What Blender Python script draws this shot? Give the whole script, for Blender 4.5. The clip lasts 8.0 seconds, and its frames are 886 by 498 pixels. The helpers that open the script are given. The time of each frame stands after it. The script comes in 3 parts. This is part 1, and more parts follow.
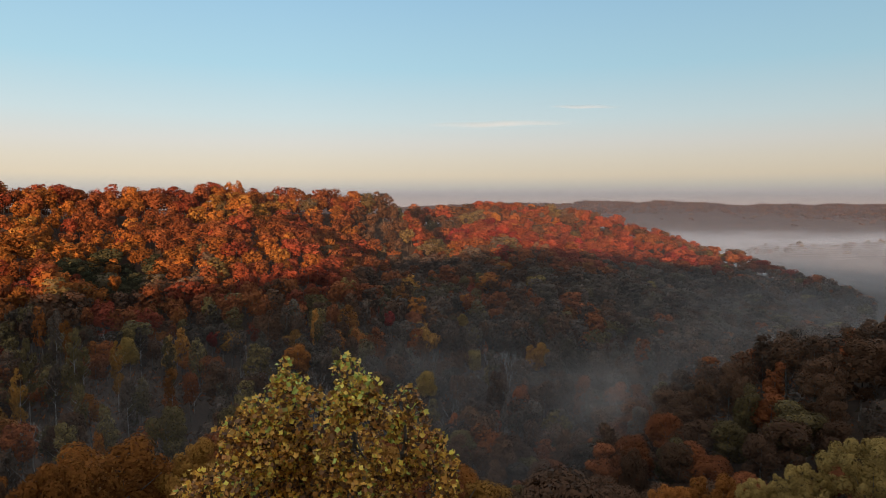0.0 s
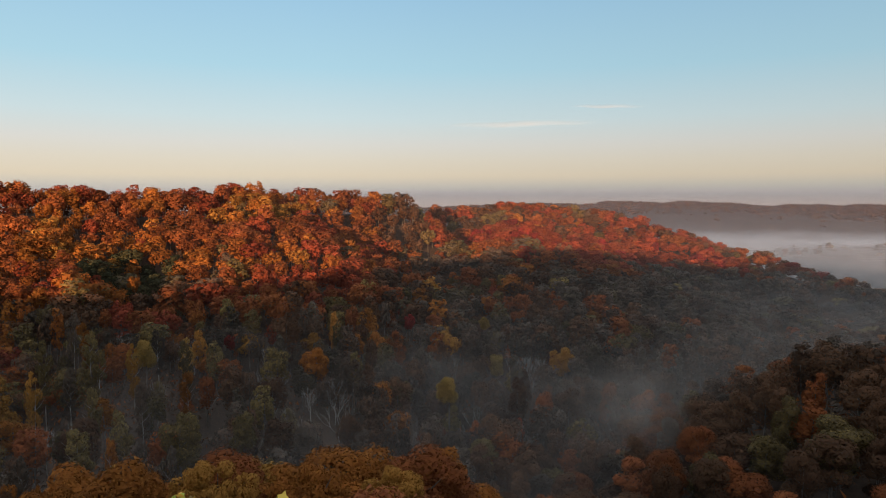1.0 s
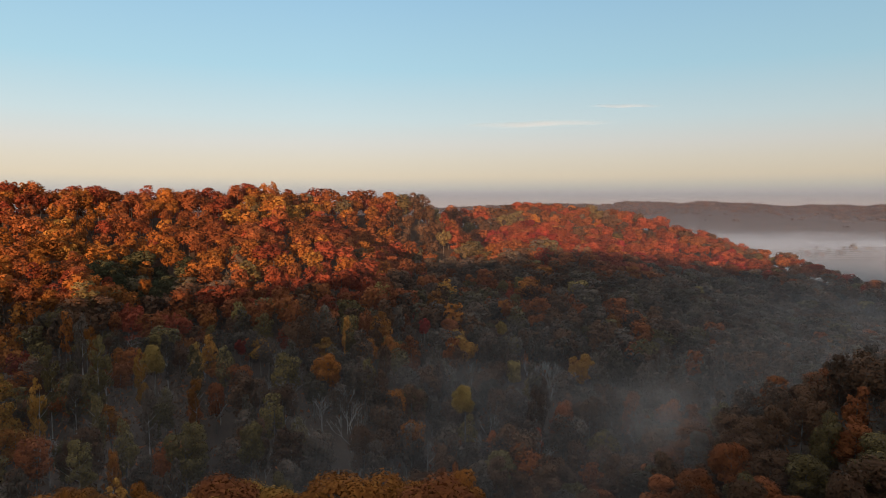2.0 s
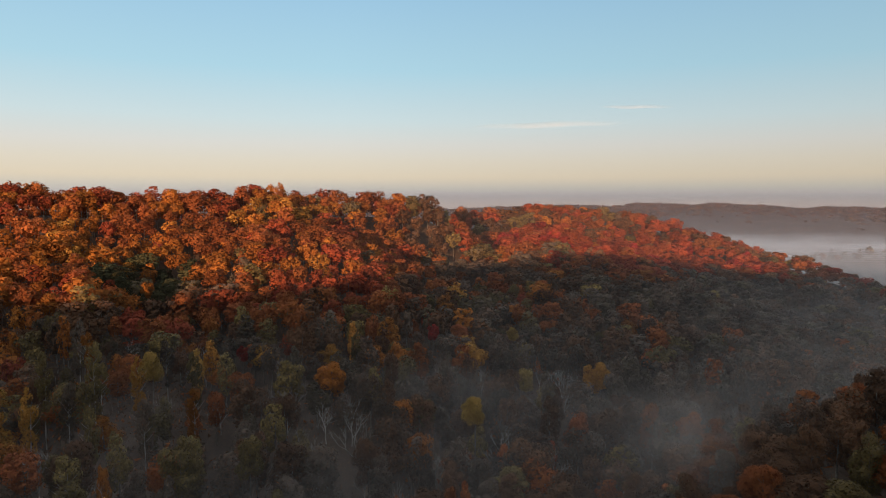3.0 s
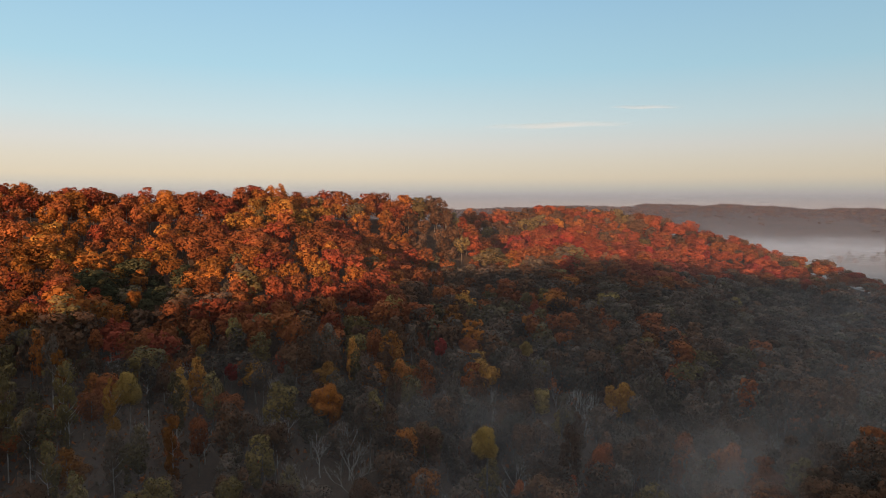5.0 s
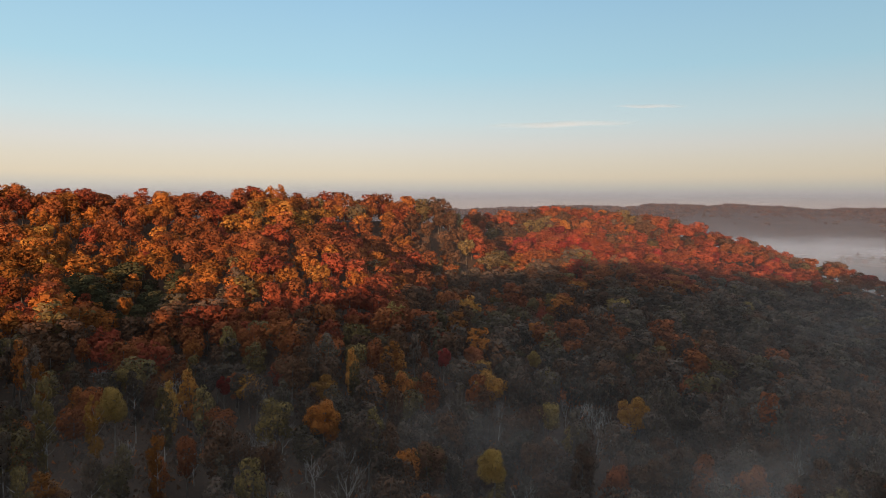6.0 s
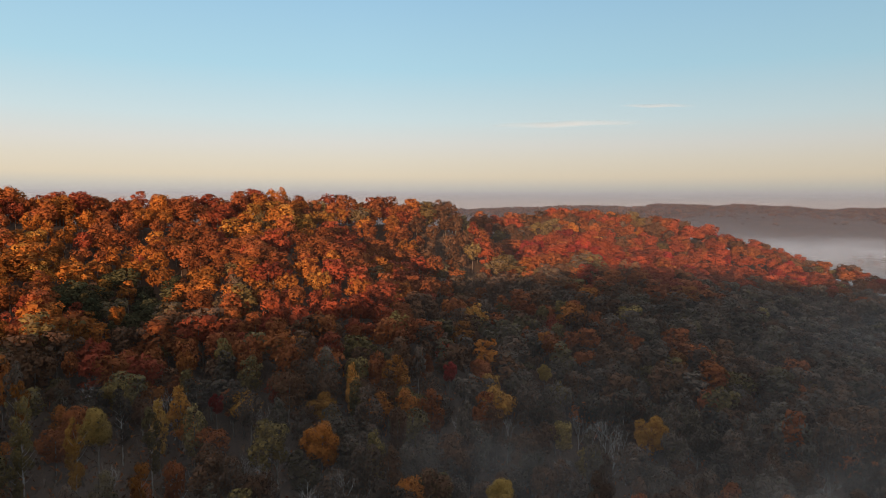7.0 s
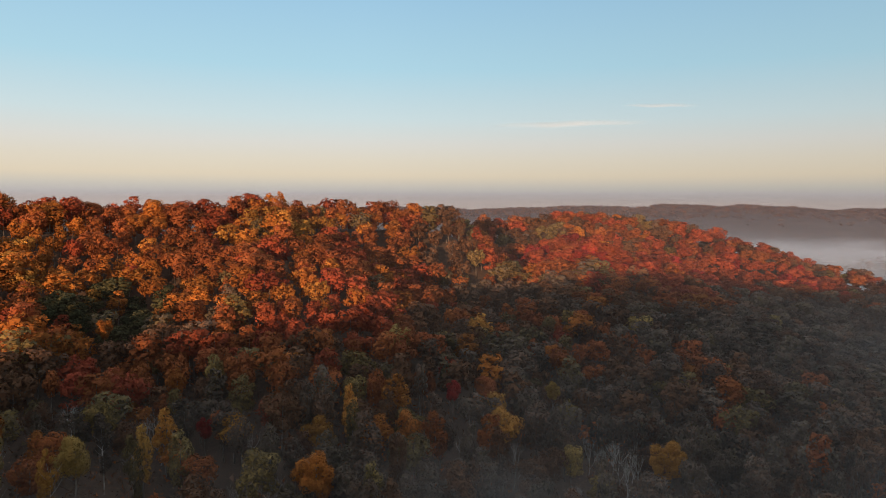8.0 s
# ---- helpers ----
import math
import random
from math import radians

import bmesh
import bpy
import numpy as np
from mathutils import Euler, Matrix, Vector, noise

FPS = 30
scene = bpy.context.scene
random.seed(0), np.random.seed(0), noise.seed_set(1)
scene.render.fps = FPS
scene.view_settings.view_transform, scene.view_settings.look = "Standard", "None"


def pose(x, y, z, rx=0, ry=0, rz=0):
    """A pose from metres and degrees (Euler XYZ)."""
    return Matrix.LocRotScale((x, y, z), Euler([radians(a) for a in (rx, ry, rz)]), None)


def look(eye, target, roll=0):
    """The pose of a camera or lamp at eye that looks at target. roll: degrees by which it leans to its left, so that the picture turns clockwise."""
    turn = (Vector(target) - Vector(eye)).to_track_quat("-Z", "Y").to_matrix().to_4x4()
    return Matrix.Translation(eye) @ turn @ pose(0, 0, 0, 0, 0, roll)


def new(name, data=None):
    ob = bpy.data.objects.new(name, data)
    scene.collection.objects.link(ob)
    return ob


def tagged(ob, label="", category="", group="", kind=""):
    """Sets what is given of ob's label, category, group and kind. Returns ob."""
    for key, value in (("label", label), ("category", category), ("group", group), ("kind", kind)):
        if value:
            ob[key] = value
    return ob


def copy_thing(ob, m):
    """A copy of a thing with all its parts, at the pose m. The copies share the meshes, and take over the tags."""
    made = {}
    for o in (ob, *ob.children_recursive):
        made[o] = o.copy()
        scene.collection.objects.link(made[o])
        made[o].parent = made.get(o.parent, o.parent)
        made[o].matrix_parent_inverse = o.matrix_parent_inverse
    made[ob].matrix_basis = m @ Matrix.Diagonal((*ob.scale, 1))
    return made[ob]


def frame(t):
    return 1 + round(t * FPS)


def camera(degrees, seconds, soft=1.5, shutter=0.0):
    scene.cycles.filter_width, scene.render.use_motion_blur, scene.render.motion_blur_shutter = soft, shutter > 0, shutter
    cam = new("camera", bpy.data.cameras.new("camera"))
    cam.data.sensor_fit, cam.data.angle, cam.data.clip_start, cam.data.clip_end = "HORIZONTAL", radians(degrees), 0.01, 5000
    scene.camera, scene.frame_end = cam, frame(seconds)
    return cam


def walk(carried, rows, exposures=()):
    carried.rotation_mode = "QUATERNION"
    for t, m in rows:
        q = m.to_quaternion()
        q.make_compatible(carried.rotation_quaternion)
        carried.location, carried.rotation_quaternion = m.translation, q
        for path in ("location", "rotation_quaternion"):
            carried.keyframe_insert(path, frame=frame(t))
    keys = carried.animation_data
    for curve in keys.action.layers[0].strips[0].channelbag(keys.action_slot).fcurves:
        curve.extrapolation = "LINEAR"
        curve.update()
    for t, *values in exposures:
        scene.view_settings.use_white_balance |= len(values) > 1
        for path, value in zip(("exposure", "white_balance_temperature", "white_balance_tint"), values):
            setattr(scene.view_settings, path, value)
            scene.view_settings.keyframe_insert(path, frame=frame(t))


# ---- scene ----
cam = camera(67.0, 8.0, soft=0.8)
PATH = [
    (0, (-0.159, 21.519, 97.405), (-0.017, 23.509, 97.264), -0.0),
    (0.5, (0.098, 24.231, 97.525), (0.206, 26.223, 97.384), -0.0),
    (1, (0.327, 27.266, 97.612), (0.405, 29.259, 97.472), -0.0),
    (1.5, (0.451, 30.625, 97.753), (0.502, 32.619, 97.613), -0.0),
    (3, (0.7, 42.638, 98.248), (0.702, 44.633, 98.112), 0.1),
    (3.5, (0.769, 47.158, 98.454), (0.758, 49.154, 98.319), 0.2),
    (4, (0.88, 51.935, 98.786), (0.862, 53.93, 98.65), 0.2),
    (4.5, (0.676, 57.042, 99.017), (0.657, 59.037, 98.882), 0.2),
    (6, (0.25, 73.072, 100.856), (0.218, 75.067, 100.718), 0.3),
    (6.5, (0.099, 78.601, 101.768), (0.058, 80.596, 101.628), 0.3),
    (7, (-0.066, 84.085, 102.803), (-0.114, 86.079, 102.664), 0.3),
    (7.5, (-0.39, 89.917, 104.166), (-0.442, 91.911, 104.025), 0.3),
    (8, (-0.422, 95.34, 105.628), (-0.478, 97.334, 105.488), 0.3),
]
walk(cam, [(t, look(eye, target, roll)) for t, eye, target, roll in PATH])

# ---------------------------------------------------------------- light
SUN_AZ = radians(12)      # the sun stands behind the start of the flight, to the left
SUN_EL = radians(4.0)
sun_data = bpy.data.lights.new("sun", "SUN")
sun_data.energy, sun_data.angle, sun_data.color = 8.2, radians(0.5), (1.0, 0.55, 0.28)
sun = new("sun", sun_data)
sun.matrix_basis = look((0, 0, 0), (math.sin(SUN_AZ) * math.cos(SUN_EL), math.cos(SUN_AZ) * math.cos(SUN_EL), -math.sin(SUN_EL)))

world = bpy.data.worlds.new("dawn_sky")
scene.world = world
world.use_nodes = True
wn, wl = world.node_tree.nodes, world.node_tree.links
wn.clear()


def srgb(r, g, b):
    return tuple(((c / 255) / 12.92 if c / 255 < 0.04045 else ((c / 255 + 0.055) / 1.055) ** 2.4) for c in (r, g, b)) + (1.0,)


def ramp(nodes, stops, interp="LINEAR"):
    n = nodes.new("ShaderNodeValToRGB")
    e = n.color_ramp.elements
    n.color_ramp.interpolation = interp
    while len(e) < len(stops):
        e.new(0.5)
    for k, (p, c) in enumerate(stops):
        e[k].position, e[k].color = p, c
    return n


out = wn.new("ShaderNodeOutputWorld")
sky = wn.new("ShaderNodeTexSky")
sky.sky_type, sky.sun_disc, sky.sun_elevation, sky.sun_rotation = "NISHITA", False, SUN_EL, SUN_AZ + math.pi
sky_bg = wn.new("ShaderNodeBackground")
wl.new(sky.outputs["Color"], sky_bg.inputs["Color"])
tc = wn.new("ShaderNodeTexCoord")
sep = wn.new("ShaderNodeSeparateXYZ")
wl.new(tc.outputs["Generated"], sep.inputs[0])
low = ramp(wn, [(0.0, srgb(198, 184, 176)), (0.012, srgb(187, 181, 179)), (0.022, srgb(198, 192, 182)), (0.038, srgb(222, 208, 184)), (0.06, srgb(222, 213, 195)),
                (0.085, srgb(218, 217, 210)), (0.12, srgb(203, 220, 223)), (0.19, srgb(174, 212, 228)), (0.30, srgb(154, 196, 224)), (0.55, srgb(204, 204, 207)), (1.0, srgb(200, 200, 203))])
wl.new(sep.outputs["Z"], low.inputs[0])
# the side of the rising sun is warmer and brighter
warm = ramp(wn, [(0.0, (0.88, 0.62, 0.44, 1)), (0.12, (0.82, 0.70, 0.58, 1)), (0.35, (0.62, 0.64, 0.67, 1)), (0.8, srgb(200, 200, 203))])
wl.new(sep.outputs["Z"], warm.inputs[0])
aim = wn.new("ShaderNodeVectorMath")
aim.operation = "DOT_PRODUCT"
aim.inputs[1].default_value = (-math.sin(SUN_AZ), -math.cos(SUN_AZ), 0)
wl.new(tc.outputs["Generated"], aim.inputs[0])
side = wn.new("ShaderNodeMapRange")
side.interpolation_type = "SMOOTHSTEP"
side.inputs["From Min"].default_value, side.inputs["From Max"].default_value = -0.1, 0.8
wl.new(aim.outputs["Value"], side.inputs["Value"])
both = wn.new("ShaderNodeMix")
both.data_type = "RGBA"
wl.new(side.outputs[0], both.inputs[0])
wl.new(low.outputs["Color"], [k for k in both.inputs if k.name == "A" and k.type == "RGBA"][0])
wl.new(warm.outputs["Color"], [k for k in both.inputs if k.name == "B" and k.type == "RGBA"][0])
low_bg = wn.new("ShaderNodeBackground")
wl.new([k for k in both.outputs if k.type == "RGBA"][0], low_bg.inputs["Color"])
# a little dimmer away to the east
dim = wn.new("ShaderNodeMapRange")
dim.inputs["From Min"].default_value, dim.inputs["From Max"].default_value = -0.15, 0.6
dim.inputs["To Min"].default_value, dim.inputs["To Max"].default_value = 1.02, 0.86
wl.new(sep.outputs["X"], dim.inputs["Value"])
wl.new(dim.outputs[0], low_bg.inputs["Strength"])
add = wn.new("ShaderNodeAddShader")
fade = wn.new("ShaderNodeMapRange")
fade.inputs["From Min"].default_value, fade.inputs["From Max"].default_value = 0.30, 0.60
fade.inputs["To Max"].default_value = 0.12
wl.new(sep.outputs["Z"], fade.inputs["Value"])
wl.new(fade.outputs[0], sky_bg.inputs["Strength"])
wl.new(low_bg.outputs[0], add.inputs[0])
wl.new(sky_bg.outputs[0], add.inputs[1])
wl.new(add.outputs[0], out.inputs["Surface"])
scene.cycles.transparent_max_bounces = 40

# ---------------------------------------------------------------- materials


def material(name):
    m = bpy.data.materials.new(name)
    m.use_nodes = True
    n, l = m.node_tree.nodes, m.node_tree.links
    n.clear()
    o = n.new("ShaderNodeOutputMaterial")
    return m, n, l, o


def math_node(n, l, op, a, b):
    k = n.new("ShaderNodeMath")
    k.operation = op
    for i, v in enumerate((a, b)):
        if isinstance(v, (int, float)):
            k.inputs[i].default_value = v
        else:
            l.new(v, k.inputs[i])
    return k.outputs[0]


FOLIAGE = [(0.0, (0.22, 0.026, 0.026, 1)), (0.15, (0.26, 0.060, 0.031, 1)), (0.32, (0.24, 0.080, 0.032, 1)), (0.48, (0.32, 0.12, 0.027, 1)),
           (0.62, (0.43, 0.235, 0.055, 1)), (0.74, (0.42, 0.285, 0.09, 1)), (0.84, (0.14, 0.106, 0.046, 1)), (0.92, (0.118, 0.097, 0.082, 1)), (1.0, (0.13, 0.068, 0.038, 1))]


def leaf_material(name, palette, spread_of_light, strays=0.05, rough=0.85, tones=0.75, gloss=0.06):
    """Autumn leaves: each face carries its tree's place in the palette, and every leaf or spray strays from it a little."""
    m, n, l, o = material(name)
    at = n.new("ShaderNodeAttribute")
    at.attribute_name = "hue"
    geo = n.new("ShaderNodeNewGeometry")
    stray = math_node(n, l, "MULTIPLY", math_node(n, l, "SUBTRACT", geo.outputs["Random Per Island"], 0.5), strays)
    col = ramp(n, palette)
    l.new(math_node(n, l, "ADD", at.outputs["Fac"], stray), col.inputs[0])
    noi = n.new("ShaderNodeTexNoise")
    noi.inputs["Scale"].default_value, noi.inputs["Detail"].default_value = 0.35, 4
    tc = n.new("ShaderNodeTexCoord")
    l.new(tc.outputs["Object"], noi.inputs["Vector"])
    hsv = n.new("ShaderNodeHueSaturation")
    l.new(col.outputs[0], hsv.inputs["Color"])
    broad = n.new("ShaderNodeTexNoise")
    broad.inputs["Scale"].default_value, broad.inputs["Detail"].default_value = 0.11, 2
    l.new(tc.outputs["Object"], broad.inputs["Vector"])
    v = math_node(n, l, "ADD", math_node(n, l, "MULTIPLY", noi.outputs["Fac"], 0.6), 0.63)
    v = math_node(n, l, "MULTIPLY", v, math_node(n, l, "ADD", math_node(n, l, "MULTIPLY", broad.outputs["Fac"], 0.8), 0.6))
    isl = math_node(n, l, "ADD", math_node(n, l, "MULTIPLY", geo.outputs["Random Per Island"], spread_of_light), 1 - spread_of_light / 2)
    tone = n.new("ShaderNodeAttribute")
    tone.attribute_name = "tone"
    info = n.new("ShaderNodeObjectInfo")
    own = math_node(n, l, "FRACT", math_node(n, l, "ADD", tone.outputs["Fac"], info.outputs["Random"]), 0)
    v = math_node(n, l, "MULTIPLY", v, math_node(n, l, "ADD", math_node(n, l, "MULTIPLY", own, tones), 1 - tones / 2))
    l.new(math_node(n, l, "MULTIPLY", v, isl), hsv.inputs["Value"])
    d = n.new("ShaderNodeBsdfPrincipled")
    d.inputs["Roughness"].default_value = rough
    d.inputs["Specular IOR Level"].default_value = gloss
    l.new(hsv.outputs[0], d.inputs["Base Color"])
    tr = n.new("ShaderNodeBsdfTranslucent")
    l.new(hsv.outputs[0], tr.inputs["Color"])
    mx = n.new("ShaderNodeMixShader")
    mx.inputs[0].default_value = 0.28
    l.new(d.outputs[0], mx.inputs[1])
    l.new(tr.outputs[0], mx.inputs[2])
    l.new(mx.outputs[0], o.inputs["Surface"])
    return m


def bark_material(name, dark, light):
    m, n, l, o = material(name)
    noi = n.new("ShaderNodeTexNoise")
    noi.inputs["Scale"].default_value, noi.inputs["Detail"].default_value = 1.6, 6
    tc = n.new("ShaderNodeTexCoord")
    mp = n.new("ShaderNodeMapping")
    mp.inputs["Scale"].default_value = (3, 3, 0.5)
    l.new(tc.outputs["Object"], mp.inputs[0])
    l.new(mp.outputs[0], noi.inputs["Vector"])
    c = ramp(n, [(0.3, (*dark, 1)), (0.7, (*light, 1))])
    l.new(noi.outputs["Fac"], c.inputs[0])
    b = n.new("ShaderNodeBump")
    b.inputs["Strength"].default_value = 0.5
    l.new(noi.outputs["Fac"], b.inputs["Height"])
    d = n.new("ShaderNodeBsdfPrincipled")
    d.inputs["Roughness"].default_value = 0.9
    l.new(c.outputs[0], d.inputs["Base Color"])
    l.new(b.outputs[0], d.inputs["Normal"])
    l.new(d.outputs[0], o.inputs["Surface"])
    return m


def ground_material():
    """Leaf litter and dark soil of a forest floor."""
    m, n, l, o = material("leaf_litter")
    tc = n.new("ShaderNodeTexCoord")
    a, b = n.new("ShaderNodeTexNoise"), n.new("ShaderNodeTexNoise")
    a.inputs["Scale"].default_value, a.inputs["Detail"].default_value = 0.02, 8
    b.inputs["Scale"].default_value, b.inputs["Detail"].default_value = 0.9, 6
    for k in (a, b):
        l.new(tc.outputs["Object"], k.inputs["Vector"])
    c = ramp(n, [(0.3, (0.028, 0.02, 0.015, 1)), (0.55, (0.06, 0.036, 0.022, 1)), (0.75, (0.10, 0.06, 0.032, 1))])
    l.new(math_node(n, l, "ADD", math_node(n, l, "MULTIPLY", a.outputs["Fac"], 0.5), math_node(n, l, "MULTIPLY", b.outputs["Fac"], 0.5)), c.inputs[0])
    bp = n.new("ShaderNodeBump")
    bp.inputs["Strength"].default_value = 0.8
    l.new(b.outputs["Fac"], bp.inputs["Height"])
    d = n.new("ShaderNodeBsdfPrincipled")
    d.inputs["Roughness"].default_value = 0.95
    l.new(c.outputs[0], d.inputs["Base Color"])
    l.new(bp.outputs[0], d.inputs["Normal"])
    l.new(d.outputs[0], o.inputs["Surface"])
    return m


LEAF = leaf_material("autumn_leaves", FOLIAGE, 0.3)
DARK_OLIVE = leaf_material("dark_olive_leaves", [(0.0, (0.035, 0.042, 0.022, 1)), (1.0, (0.075, 0.068, 0.032, 1))], 0.6)
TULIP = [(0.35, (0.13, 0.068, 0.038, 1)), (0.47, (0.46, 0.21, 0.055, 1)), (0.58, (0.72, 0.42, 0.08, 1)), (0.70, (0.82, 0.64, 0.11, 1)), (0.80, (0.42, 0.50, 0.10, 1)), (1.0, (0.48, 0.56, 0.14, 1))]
TULIP_LEAF = leaf_material("tulip_leaves", TULIP, 1.3, 0.16, 0.38, 0.0, 0.35)
BARK = bark_material("grey_brown_bark", (0.05, 0.042, 0.035), (0.20, 0.175, 0.15))
PALE = bark_material("pale_bare_bark", (0.18, 0.165, 0.15), (0.40, 0.375, 0.35))
LITTER = ground_material()

# ---------------------------------------------------------------- the land
BASE = [(-900, 34), (-100, 29), (-60, 24), (0, 20), (110, 22), (200, 14), (350, -6), (600, -14), (4800, -14)]   # valley floor, falling eastwards
# crest lines: x, y, height; then how steeply the sides fall
RIDGES = [
    ([(-1500, 230, 90), (-700, 300, 91), (-350, 362, 90), (-202, 400, 91), (-113, 455, 90), (-78, 474, 90)], 0.6),
    ([(-113, 455, 90), (-42, 492, 91), (-17, 500, 90), (-12, 530, 72)], 1.15),
    ([(-70, 640, 70), (-20, 655, 74), (32, 672, 77), (92, 700, 78), (149, 740, 79), (208, 742, 74), (237, 741, 65), (266, 744, 55), (295, 742, 46), (325, 735, 37), (353, 720, 30), (377, 700, 22), (392, 650, 13), (392, 590, 8), (382, 530, 2)], 0.46),
    ([(-113, 455, 90), (-80, 370, 64), (-60, 325, 52), (-32, 232, 37), (-3, 190, 22)], 0.55),
    ([(-100, 425, 80), (-88, 322, 49), (-76, 275, 37)], 0.5),
    ([(-113, 455, 90), (-72, 395, 72), (-40, 338, 53), (-25, 300, 42)], 0.5),
    ([(-225, 400, 90), (-160, 324, 61), (-117, 272, 46), (-92, 230, 38), (-87, 180, 32)], 0.55),
    ([(92, 700, 78), (78, 560, 65), (70, 470, 56), (60, 406, 44), (72, 355, 24)], 0.42),
    ([(160, 738, 78), (172, 650, 46), (187, 594, 36), (180, 520, 18)], 0.36),
    ([(270, 744, 50), (272, 650, 30), (279, 600, 20), (280, 540, 6)], 0.36),
    ([(70, 470, 50), (36, 374, 40), (8, 300, 32), (50, 260, 27)], 0.30),
    # unseen crest behind the start, heights set to cast the valley's shade
    ([(-1200, -60, 78), (-400, 0, 76), (-300, 0, 68), (-187, 0, 67), (-152, 0, 68), (-100, 0, 75), (-30, 0, 82.5), (10, 0, 81.2), (40, 0, 78.8), (89, 0, 74), (150, 0, 66), (200, 0, 69), (300, 0, 71), (500, 0, 66), (900, 0, 60)], 0.52),
    ([(0, 0, 80), (-2, 34, 71), (-12, 56, 62), (-15, 80, 60), (-8, 92, 50), (-2, 106, 34)], 0.58),
    ([(460, 60, 52), (320, 130, 56), (220, 170, 59), (160, 178, 60), (100, 163, 54), (76, 146, 46.5), (60, 136, 41), (47, 129, 35), (39, 125, 29), (33, 120, 20), (28, 115, 12)], 0.72),
    ([(520, 1120, 5), (900, 1180, 7), (1500, 1260, 7)], 0.06),
    ([(-900, 3400, 76), (300, 3200, 80), (560, 3050, 88), (800, 2980, 82), (1000, 2900, 86), (1210, 2760, 92), (1480, 2600, 80), (1650, 2450, 66), (2100, 2200, 50)], 0.11),
    ([(1700, 3500, 72), (2150, 3350, 82), (2600, 3150, 72), (3300, 2800, 60)], 0.10),
]


def fall(px, py, line, slope):
    best = np.full(px.shape, -1e9)
    for (ax, ay, az), (bx, by, bz) in zip(line[:-1], line[1:]):
        dx, dy = bx - ax, by - ay
        s = np.clip(((px - ax) * dx + (py - ay) * dy) / (dx * dx + dy * dy), 0, 1)
        d = np.hypot(px - ax - s * dx, py - ay - s * dy)
        best = np.maximum(best, az + s * (bz - az) - slope * (np.sqrt(d * d + 400) - 20))
    return best


def wave(px, py, seed):
    r = np.random.RandomState(seed)
    v = np.zeros(px.shape)
    for k in range(6):
        w = 0.012 * 1.7 ** k
        a, p = r.uniform(0, 6.28, 2)
        v += np.sin((px * math.cos(a) + py * math.sin(a)) * w + p + 1.3 * np.sin((py * math.cos(a) - px * math.sin(a)) * w * 0.7)) / 1.5 ** k
    return v


def height(px, py):
    px, py = np.asarray(px, float), np.asarray(py, float)
    k = 3.0
    hs = [np.interp(px, *zip(*BASE))] + [fall(px, py, *r) for r in RIDGES]
    top = np.max(hs, axis=0)
    return top + k * np.log(np.sum(np.exp((np.array(hs) - top) / k), axis=0)) + (1.0 + 1.6 * np.clip((py - 540) / 150, 0, 1)) * wave(px, py, 3) - 1.0 + 4.5 * wave(px * 0.3, py * 0.3, 9) * np.clip((py - 1900) / 800, 0, 1)


def mesh_object(name, co, faces_n, idx, mat, parent=None, hue=None, smooth=False, tone=None, normals=None):
    """A mesh from arrays: vertices (n, 3), loop indices, and the corners of each face."""
    me = bpy.data.meshes.new(name)
    me.vertices.add(len(co))
    me.vertices.foreach_set("co", np.asarray(co, np.float32).ravel())
    me.loops.add(len(idx))
    me.loops.foreach_set("vertex_index", np.asarray(idx, np.int32))
    nf = len(idx) // faces_n
    me.polygons.add(nf)
    me.polygons.foreach_set("loop_start", np.arange(0, nf * faces_n, faces_n, dtype=np.int32))
    me.polygons.foreach_set("loop_total", np.full(nf, faces_n, np.int32))
    if smooth:
        me.polygons.foreach_set("use_smooth", np.ones(nf, bool))
    me.update(calc_edges=True)
    for key, value in (("hue", hue), ("tone", tone)):
        if value is not None:
            me.attributes.new(key, "FLOAT", "FACE").data.foreach_set("value", np.broadcast_to(np.asarray(value, np.float32), (nf,)).copy())
    if normals is not None:
        me.attributes.new("custom_normal", "FLOAT_VECTOR", "POINT").data.foreach_set("vector", np.asarray(normals, np.float32).ravel())
    me.materials.append(mat)
    ob = new(name, me)
    if parent:
        ob.parent = parent
    return ob


def spread(lo, hi, fine_lo, fine_hi, fine, coarse):
    return np.unique(np.concatenate([np.arange(lo, fine_lo, coarse), np.arange(fine_lo, fine_hi, fine), np.arange(fine_hi, hi + 1, coarse)]))


gx, gy = spread(-4800, 4800, -420, 640, 8, 110), spread(-2400, 4850, -160, 1280, 8, 90)
X, Y = np.meshgrid(gx, gy)
Z = height(X, Y)
nx, ny = len(gx), len(gy)
q = (np.arange(ny - 1)[:, None] * nx + np.arange(nx - 1)[None, :]).ravel()
ground = mesh_object("ground", np.stack([X.ravel(), Y.ravel(), Z.ravel()], 1), 4, np.stack([q, q + 1, q + nx + 1, q + nx], 1).ravel(), LITTER, smooth=True)
tagged(ground, "wooded hills and valley floor covered in brown leaf litter", "ground", kind="structure")

# ---------------------------------------------------------------- trees


